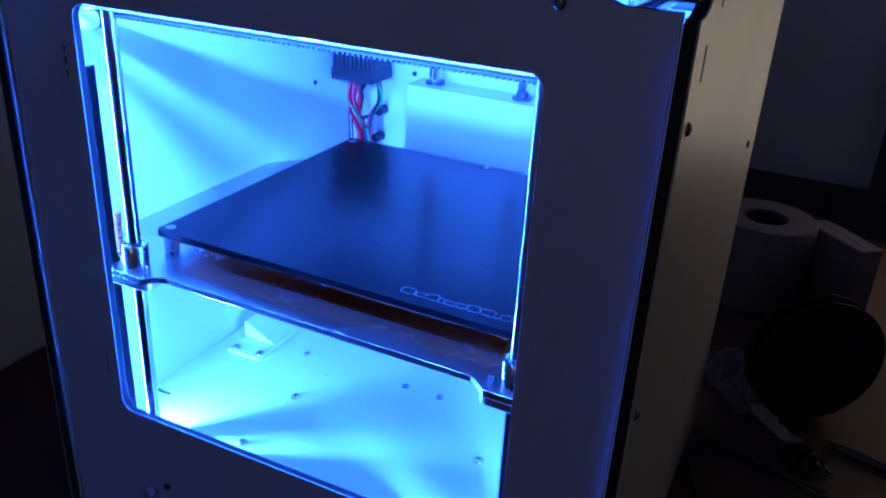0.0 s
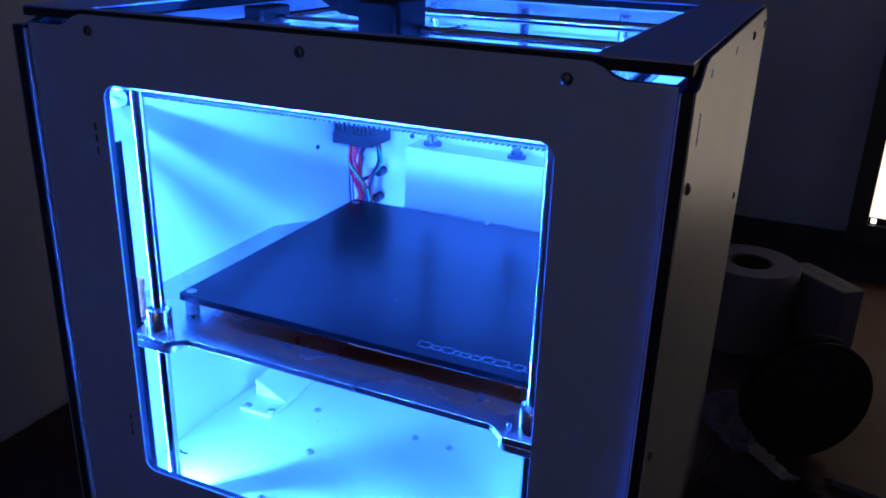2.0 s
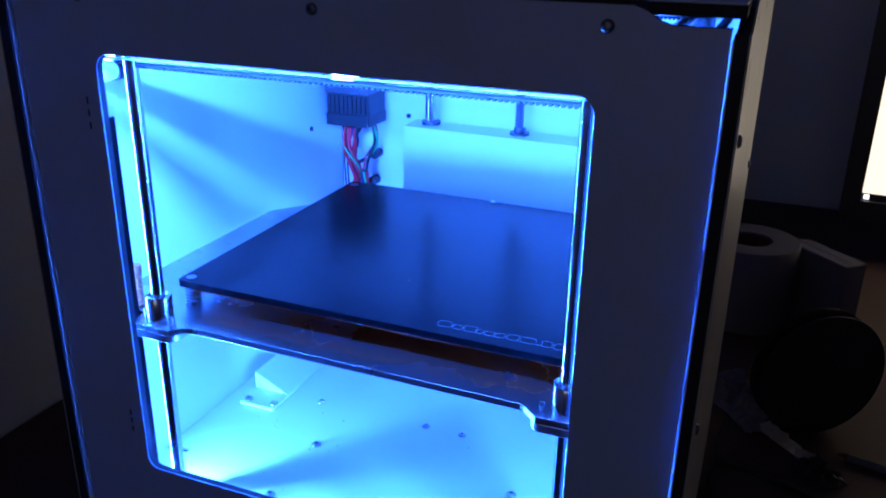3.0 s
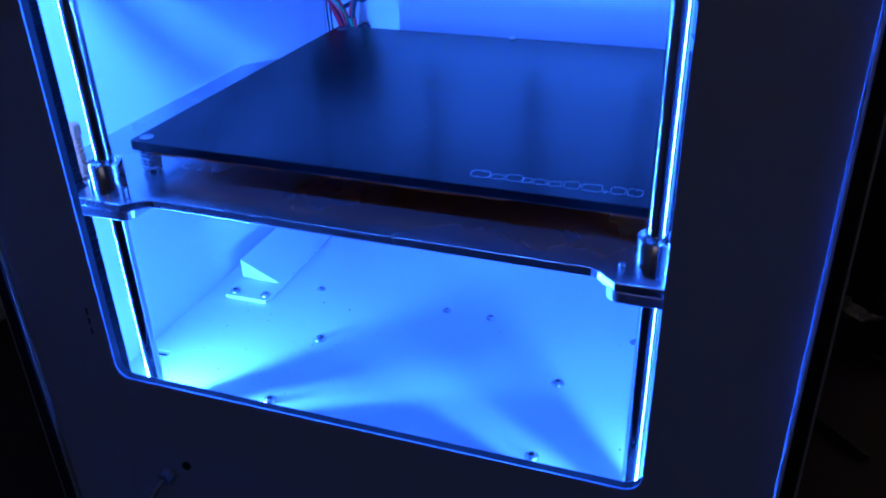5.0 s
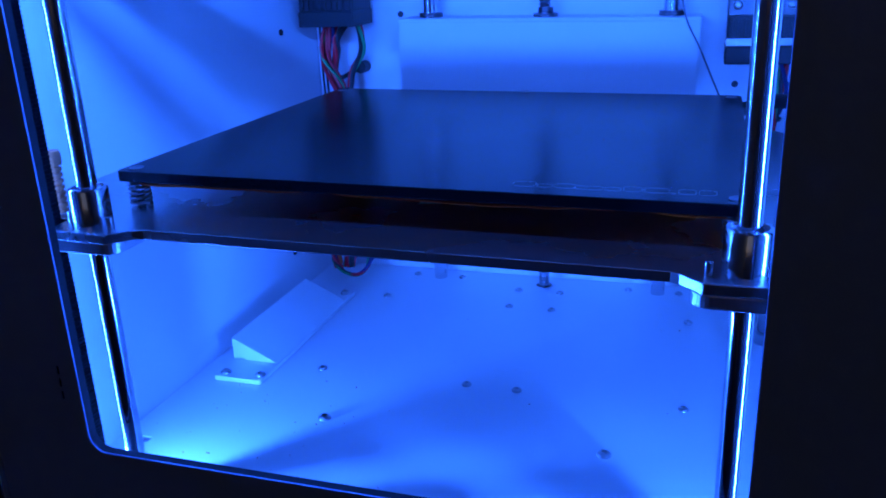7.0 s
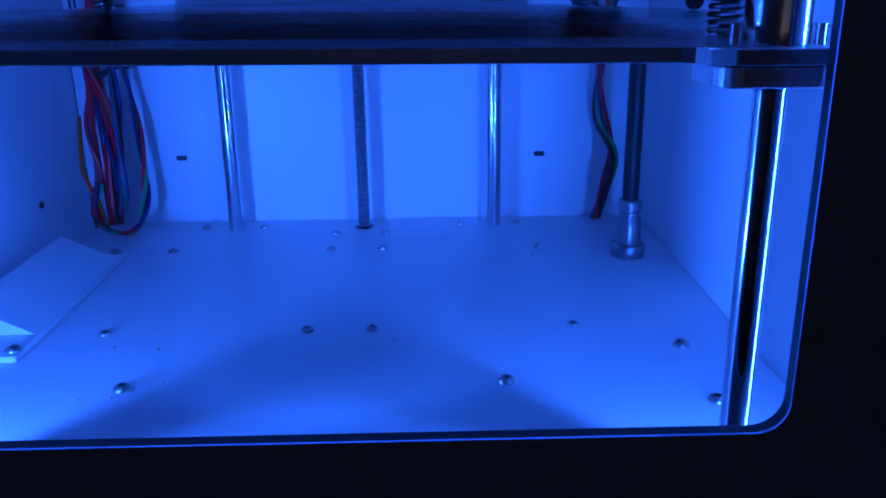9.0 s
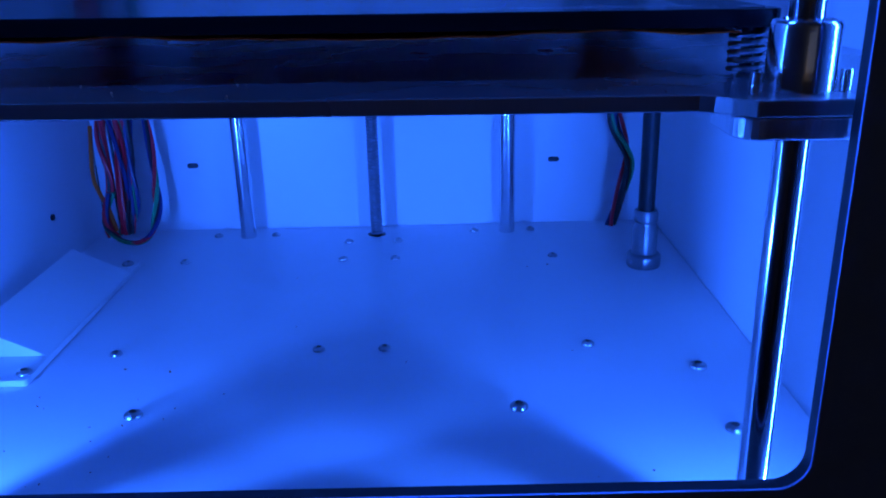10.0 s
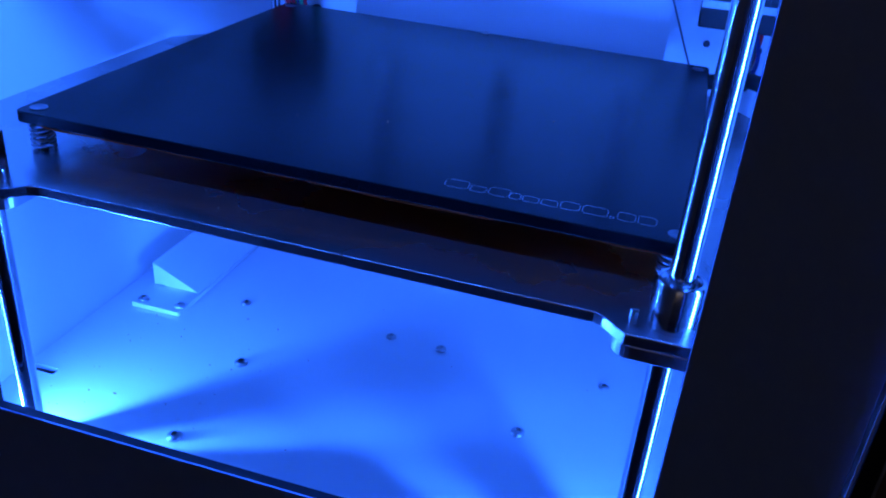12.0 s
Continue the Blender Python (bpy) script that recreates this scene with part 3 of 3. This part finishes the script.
# metal tube fitting at the rear of the floor
fitting = part("tube_fitting", lathe([(0, 0), (0.0092, 0), (0.0096, 0.0012), (0.0096, 0.0062), (0.0088, 0.0074), (0.0070, 0.0080), (0.0070, 0.0225), (0.0058, 0.0240), (0.0058, 0.0262), (0.0068, 0.0272), (0.0068, 0.0318), (0.0060, 0.0332), (0, 0.0332)], 32, pose(0.1570, 0.2750, 0.0001)), SCREW_STEEL, printer, "turned steel tube fitting", smooth=True)
part("dark_tube", rod((0.1570, 0.2750, 0.0332), (0.1570, 0.2750, 0.115), 0.0046, 20), BLACK, fitting, smooth=True)

# gantry over the chamber
GZ = 0.3180
part("cross_rod", rod((-0.160, 0.308, GZ + 0.006), (0.160, 0.308, GZ + 0.006), 0.0040, 24), CHROME, printer, "polished cross rod", smooth=True)
part("front_cross_rod", rod((-0.160, 0.030, 0.3100), (0.160, 0.030, 0.3100), 0.0040, 24), CHROME, printer, "polished cross rod", smooth=True)
part("carriage_rod", rod((-0.150, 0.188, GZ + 0.006), (0.150, 0.188, GZ + 0.006), 0.0030, 24), CHROME, printer, smooth=True)
for sx in (-1, 1):
    part("long_rod", rod((sx * 0.152, 0.012, GZ + 0.004), (sx * 0.152, 0.355, GZ + 0.004), 0.0040, 24), CHROME, printer, smooth=True)
    slider = part("slider_block", box(sx * 0.152 - 0.009, sx * 0.152 + 0.009, 0.170, 0.205, GZ - 0.007, GZ + 0.015), BLACK, printer, "black slider block", bevel=0.002)
part("depth_rod", rod((-0.041, 0.030, GZ - 0.004), (-0.041, 0.308, GZ - 0.004), 0.0030, 24), CHROME, printer, smooth=True)


def belt(a, b, name="toothed_belt"):
    """A toothed belt from a to b, teeth below."""
    a, b = Vector(a), Vector(b)
    d = b - a
    bm = bmesh.new()
    L = d.length
    box(0, L, -0.003, 0.003, 0, 0.0010, bm)
    for k in range(int(L / 0.0030)):
        box(0.003 * k, 0.003 * k + 0.0015, -0.0029, 0.0029, -0.0012, 0.00005, bm)
    ang = math.degrees(math.atan2(d.y, d.x))
    return part(name, bm, BELT, printer, "black toothed drive belt", m=pose(*a, 0, 0, ang))


belt((-0.140, 0.028, 0.2936), (0.140, 0.028, 0.2936))
part("belt_clamp", box(-0.0055, 0.0065, 0.0245, 0.0320, 0.2958, 0.2986), PRINTED, printer, "small pale belt clamp", bevel=0.0005)
belt((-0.140, 0.300, 0.3080), (0.140, 0.300, 0.3080))
belt((-0.160, 0.030, 0.3060), (-0.160, 0.345, 0.3060))
belt((0.160, 0.030, 0.3060), (0.160, 0.345, 0.3060))
for sx in (-1, 1):
    for y in (0.028, 0.300):
        part("belt_pulley", rod((sx * 0.146, y - 0.004, 0.3010), (sx * 0.146, y + 0.004, 0.3010), 0.0065, 24), ALU_CUT, printer, "small metal belt pulley", bevel=0.0006)
head = part("print_head", box(-0.056, -0.026, 0.158, 0.200, 0.3010, 0.3450), HEAD_SHADED, printer, "black print head block", bevel=0.002)
part("head_cover", sheet(round_rect(-0.054, -0.028, 0.303, 0.343, 0.003, 4), [], 0.006, Matrix.Translation((0, 0.1518, 0)) @ XZ), HEAD_SHADED, head, "square black cover", bevel=0.0005)
duct = bmesh.new()
rings = []
for y0, y1, z0, z1, x in ((0.160, 0.185, 0.332, 0.345, -0.0565), (0.158, 0.180, 0.334, 0.349, -0.072), (0.164, 0.172, 0.341, 0.346, -0.090)):
    rings.append([duct.verts.new(v) for v in ((x, y0, z0), (x, y1, z0), (x, y1, z1), (x, y0, z1))])
for a, b in zip(rings, rings[1:]):
    for k in range(4):
        duct.faces.new((a[k], a[(k + 1) % 4], b[(k + 1) % 4], b[k]))
duct.faces.new(rings[0])
duct.faces.new(rings[-1][::-1])
part("fan_duct", duct, HEAD_SHADED, head, "angular black fan duct", bevel=0.0008)
part("heater_block", box(-0.051, -0.031, 0.173, 0.189, 0.2860, 0.3009), ALU_CUT, head, bevel=0.0008)
part("nozzle", rod((-0.041, 0.181, 0.2861), (-0.041, 0.181, 0.2800), 0.004, 16, None, 0.0012), STEEL, head)
part("head_cable", tube(smooth_line([(-0.050, 0.19, 0.344), (-0.066, 0.20, 0.362), (-0.085, 0.215, 0.372), (-0.11, 0.25, 0.388), (-0.13, 0.30, 0.372), (-0.14, 0.34, 0.350), (-0.14, 0.352, 0.330)]), 0.004, 12), RUBBER, head, "black sleeved head cable", smooth=True)

# toggle switch at the foot of the front panel
sw = part("toggle_switch", lathe([(0, 0), (0.0058, 0), (0.0058, 0.0016), (0.0040, 0.0020), (0.0040, 0.0060), (0, 0.0064)], 6, pose(-0.1139, -0.0001, -0.0150, 90, 0, 0)), STEEL, printer, "small metal toggle switch", bevel=0.0003)
part("lever", rod((-0.1139, -0.0055, -0.0152), (-0.1165, -0.0150, -0.0215), 0.0012, 12, None, 0.0018), CHROME, sw, smooth=True)
part("indicator", lathe([(0, 0), (0.0026, 0), (0.0024, 0.0012), (0, 0.0018)], 16, pose(-0.1010, -0.0001, -0.0061, 90, 0, 0)), BLACK, printer, smooth=True)

# crumbs of plastic on the chamber floor and on the bed
rnd = random.Random(31)


def crumbs(count, x0, x1, y0, y1, z, size, holder):
    bm = bmesh.new()
    for k in range(count):
        r = rnd.uniform(0.00022, 0.0006) * size
        bmesh.ops.create_icosphere(bm, subdivisions=1, radius=r, matrix=pose(rnd.uniform(x0, x1), rnd.uniform(y0, y1), z + r * 0.3, rnd.uniform(0, 90), 0, rnd.uniform(0, 360)) @ Matrix.Diagonal((1, rnd.uniform(0.4, 2.2), 0.5, 1)))
    tagged(part("plastic_crumbs", bm, NYLON, holder, "tiny plastic crumbs"), kind="stuff")


crumbs(34, -0.172, -0.06, 0.05, 0.16, 0.0002, 1.0, printer)
crumbs(10, -0.06, 0.16, 0.06, 0.30, 0.0002, 1.0, printer)
crumbs(40, -0.10, 0.10, 0.019, 0.060, PT + 0.0001, 0.5, carrier)
crumbs(26, -0.12, 0.12, 0.05, 0.25, H + 0.0002, 0.55, plate)

# ---- things on the desk behind ----
# black spool standing on its rim, turned towards the room
spool = tagged(new("filament_spool"), "black round filament spool standing on the desk", "spool")
spool.matrix_basis = pose(0.277, 0.438, DESK + 0.0628, 90, 0, 30) @ Matrix.Diagonal((0.93, 0.93, 0.36, 1))
for z0 in (-0.026, 0.023):
    part("flange", lathe([(0.020, z0), (0.0660, z0), (0.0675, z0 + 0.0012), (0.0675, z0 + 0.0022), (0.0660, z0 + 0.0034), (0.058, z0 + 0.0034), (0.056, z0 + 0.0026), (0.046, z0 + 0.0026), (0.044, z0 + 0.0034), (0.020, z0 + 0.0034), (0.020, z0)], 64), BLACK, spool, "black moulded flange", smooth=True)
part("face_disc", lathe([(0, 0.0234), (0.0198, 0.0234), (0.0198, 0.0214), (0, 0.0214)], 32), BLACK, spool, smooth=True)
part("face_disc", lathe([(0, -0.0242), (0.0198, -0.0242), (0.0198, -0.0222), (0, -0.0222)], 32), BLACK, spool, smooth=True)
part("hub", lathe([(0.020, -0.0225), (0.026, -0.0225), (0.026, 0.0228), (0.020, 0.0228), (0.020, -0.0225)], 40), BLACK, spool, smooth=True)
wind = [(0.0262, -0.0222)]
for k in range(26):
    z = -0.0220 + 0.0017 * k
    wind += [(0.0555, z), (0.0562, z + 0.0008)]
wind += [(0.0262, 0.0222), (0.0262, -0.0222)]
part("wound_filament", lathe(wind, 48), RUBBER, spool, "black plastic filament", smooth=True)

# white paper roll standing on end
roll = tagged(part("paper_roll", lathe([(0.026, 0.0), (0.057, 0.0), (0.0588, 0.002), (0.0584, 0.05), (0.0590, 0.100), (0.0570, 0.1030), (0.026, 0.1020), (0.0256, 0.09), (0.026, 0.0)], 48), PAPER_SHADED, smooth=True, m=pose(0.199, 0.682, DESK)), "white paper roll standing on end", "paper roll")
part("cardboard_core", lathe([(0.0235, 0.001), (0.0252, 0.001), (0.0252, 0.1005), (0.0235, 0.1005), (0.0235, 0.001)], 32), WOOD, roll, "brown cardboard core", smooth=True)

# small white carton
carton = tagged(new("carton"), "small white cardboard carton standing on the desk", "box")
carton.matrix_basis = pose(0.306, 0.698, DESK, 0, 0, -46)
part("carton_body", box(-0.045, 0.045, -0.045, -0.014, 0, 0.0992), PAPER_SHADED, carton, bevel=0.0012)
part("flap", box(-0.0445, 0.0445, -0.0445, -0.0300, 0.0994, 0.1000), PAPER_SHADED, carton, bevel=0.0002)
part("flap", box(-0.0445, 0.0445, -0.0294, -0.0145, 0.0994, 0.1000), PAPER_SHADED, carton, bevel=0.0002)

# crumpled clear bag with a shiny folded edge
bag = tagged(new("plastic_bag"), "crumpled thin plastic bag with a shiny crease", "bag")


def crumple(cx, cy, lx, ly, ang, tall, seed, nx=34, ny=14):
    bm = bmesh.new()
    ca, sa = math.cos(ang), math.sin(ang)
    rows = []
    for j in range(ny + 1):
        row = []
        for i in range(nx + 1):
            u, v = i / nx - 0.5, j / ny - 0.5
            edge = max(0.0, 1 - (2 * u) ** 4) * max(0.0, 1 - (2 * v) ** 4)
            n1 = noise.noise((u * 5 + seed, v * 5, 0.3))
            n2 = noise.noise((u * 17 + seed, v * 15, 2.3))
            x, y = u * lx + 0.006 * n2, v * ly * (1 + 0.35 * n1)
            z = 0.0015 + edge * tall * (0.55 + 0.7 * n1 + 0.35 * n2) + 0.002 * abs(n2)
            row.append(bm.verts.new((cx + x * ca - y * sa, cy + x * sa + y * ca, DESK + max(0.0012, z))))
        rows.append(row)
    for a, b in zip(rows, rows[1:]):
        for i in range(nx):
            bm.faces.new((a[i], a[i + 1], b[i + 1], b[i]))
    geo = bmesh.ops.extrude_face_region(bm, geom=bm.faces[:])
    bmesh.ops.translate(bm, vec=(0, 0, -0.0003), verts=[g for g in geo["geom"] if isinstance(g, bmesh.types.BMVert)])
    return bm


part("bag_film", crumple(0.214, 0.462, 0.11, 0.050, radians(-58), 0.026, 1.7), PAPER_SHADED, bag, "dull crumpled film")
part("shiny_crease", crumple(0.256, 0.398, 0.090, 0.0075, radians(-44), 0.014, 6.1, 60, 5), FOIL, bag, "bright crinkled edge")
part("dark_end", crumple(0.286, 0.362, 0.045, 0.026, radians(-50), 0.014, 9.4, 20, 10), RUBBER, bag, "dark folded end")

# black cable looped over the desk
part("cable_run", tube(smooth_line([(0.205, 0.420, DESK + 0.002), (0.199, 0.370, DESK + 0.002), (0.205, 0.345, DESK + 0.002), (0.230, 0.340, DESK + 0.002), (0.262, 0.332, DESK + 0.002), (0.285, 0.327, DESK + 0.002), (0.303, 0.325, DESK + 0.002), (0.309, 0.319, DESK + 0.003), (0.300, 0.314, DESK + 0.003), (0.280, 0.322, DESK + 0.005), (0.255, 0.331, DESK + 0.006)]), 0.0016, 8), RUBBER,
     tagged(new("black_cable"), "thin black cable lying in a loop on the desk", "cable"), smooth=True)
part("cable_run", tube(smooth_line([(0.205, 0.346, DESK + 0.002), (0.198, 0.325, DESK + 0.002), (0.2, 0.30, DESK + 0.002), (0.215, 0.262, DESK + 0.002), (0.26, 0.21, DESK + 0.002)]), 0.0016, 8), RUBBER,
     tagged(new("black_cable"), "thin black cable lying on the desk beside the printer", "cable"), smooth=True)
pencil = tagged(new("pencil"), "thin pale stick lying on the desk", "pencil")
part("shaft", rod((0.312, 0.395, DESK + 0.0035), (0.420, 0.368, DESK + 0.0035), 0.0035, 6), PAPER_SHADED, pencil)
part("tip", rod((0.312, 0.395, DESK + 0.0035), (0.304, 0.397, DESK + 0.0035), 0.0035, 6, None, 0.0006), WOOD, pencil)

# computer monitor
monitor = tagged(new("computer_monitor"), "black computer monitor with a bright white screen", "monitor")
monitor.matrix_basis = pose(0.598, 0.960, DESK, 0, 0, -4)
part("bezel", sheet(round_rect(-0.284, 0.284, 0.056, 0.408, 0.006, 4), [round_rect(-0.258, 0.258, 0.086, 0.384, 0.001, 2)], 0.012, Matrix.Translation((0, -0.012, 0)) @ XZ), BLACK, monitor, "black plastic bezel", bevel=0.002)
part("housing", box(-0.281, 0.281, 0.0005, 0.030, 0.059, 0.405), BLACK, monitor, bevel=0.006)
screen_face = part("screen", box(-0.2585, 0.2585, -0.004, 0.0000, 0.0965, 0.3845), SCREEN, monitor, "lit white screen")
part("taskbar", box(-0.2585, 0.2585, -0.004, 0.0000, 0.0855, 0.0962), BLACK, monitor, "dark bar along the screen's foot")
part("taskbar_mark", box(-0.2545, -0.2475, -0.0046, -0.0041, 0.0875, 0.0945), ICON, monitor, "small pale square")
part("stand_neck", box(-0.03, 0.03, 0.012, 0.030, 0.008, 0.0588), BLACK, monitor, bevel=0.003)
part("stand_foot", lathe([(0, 0), (0.11, 0), (0.11, 0.004), (0.10, 0.008), (0, 0.009)], 48, pose(0, 0.02, 0.0002)), BLACK, monitor, smooth=True)
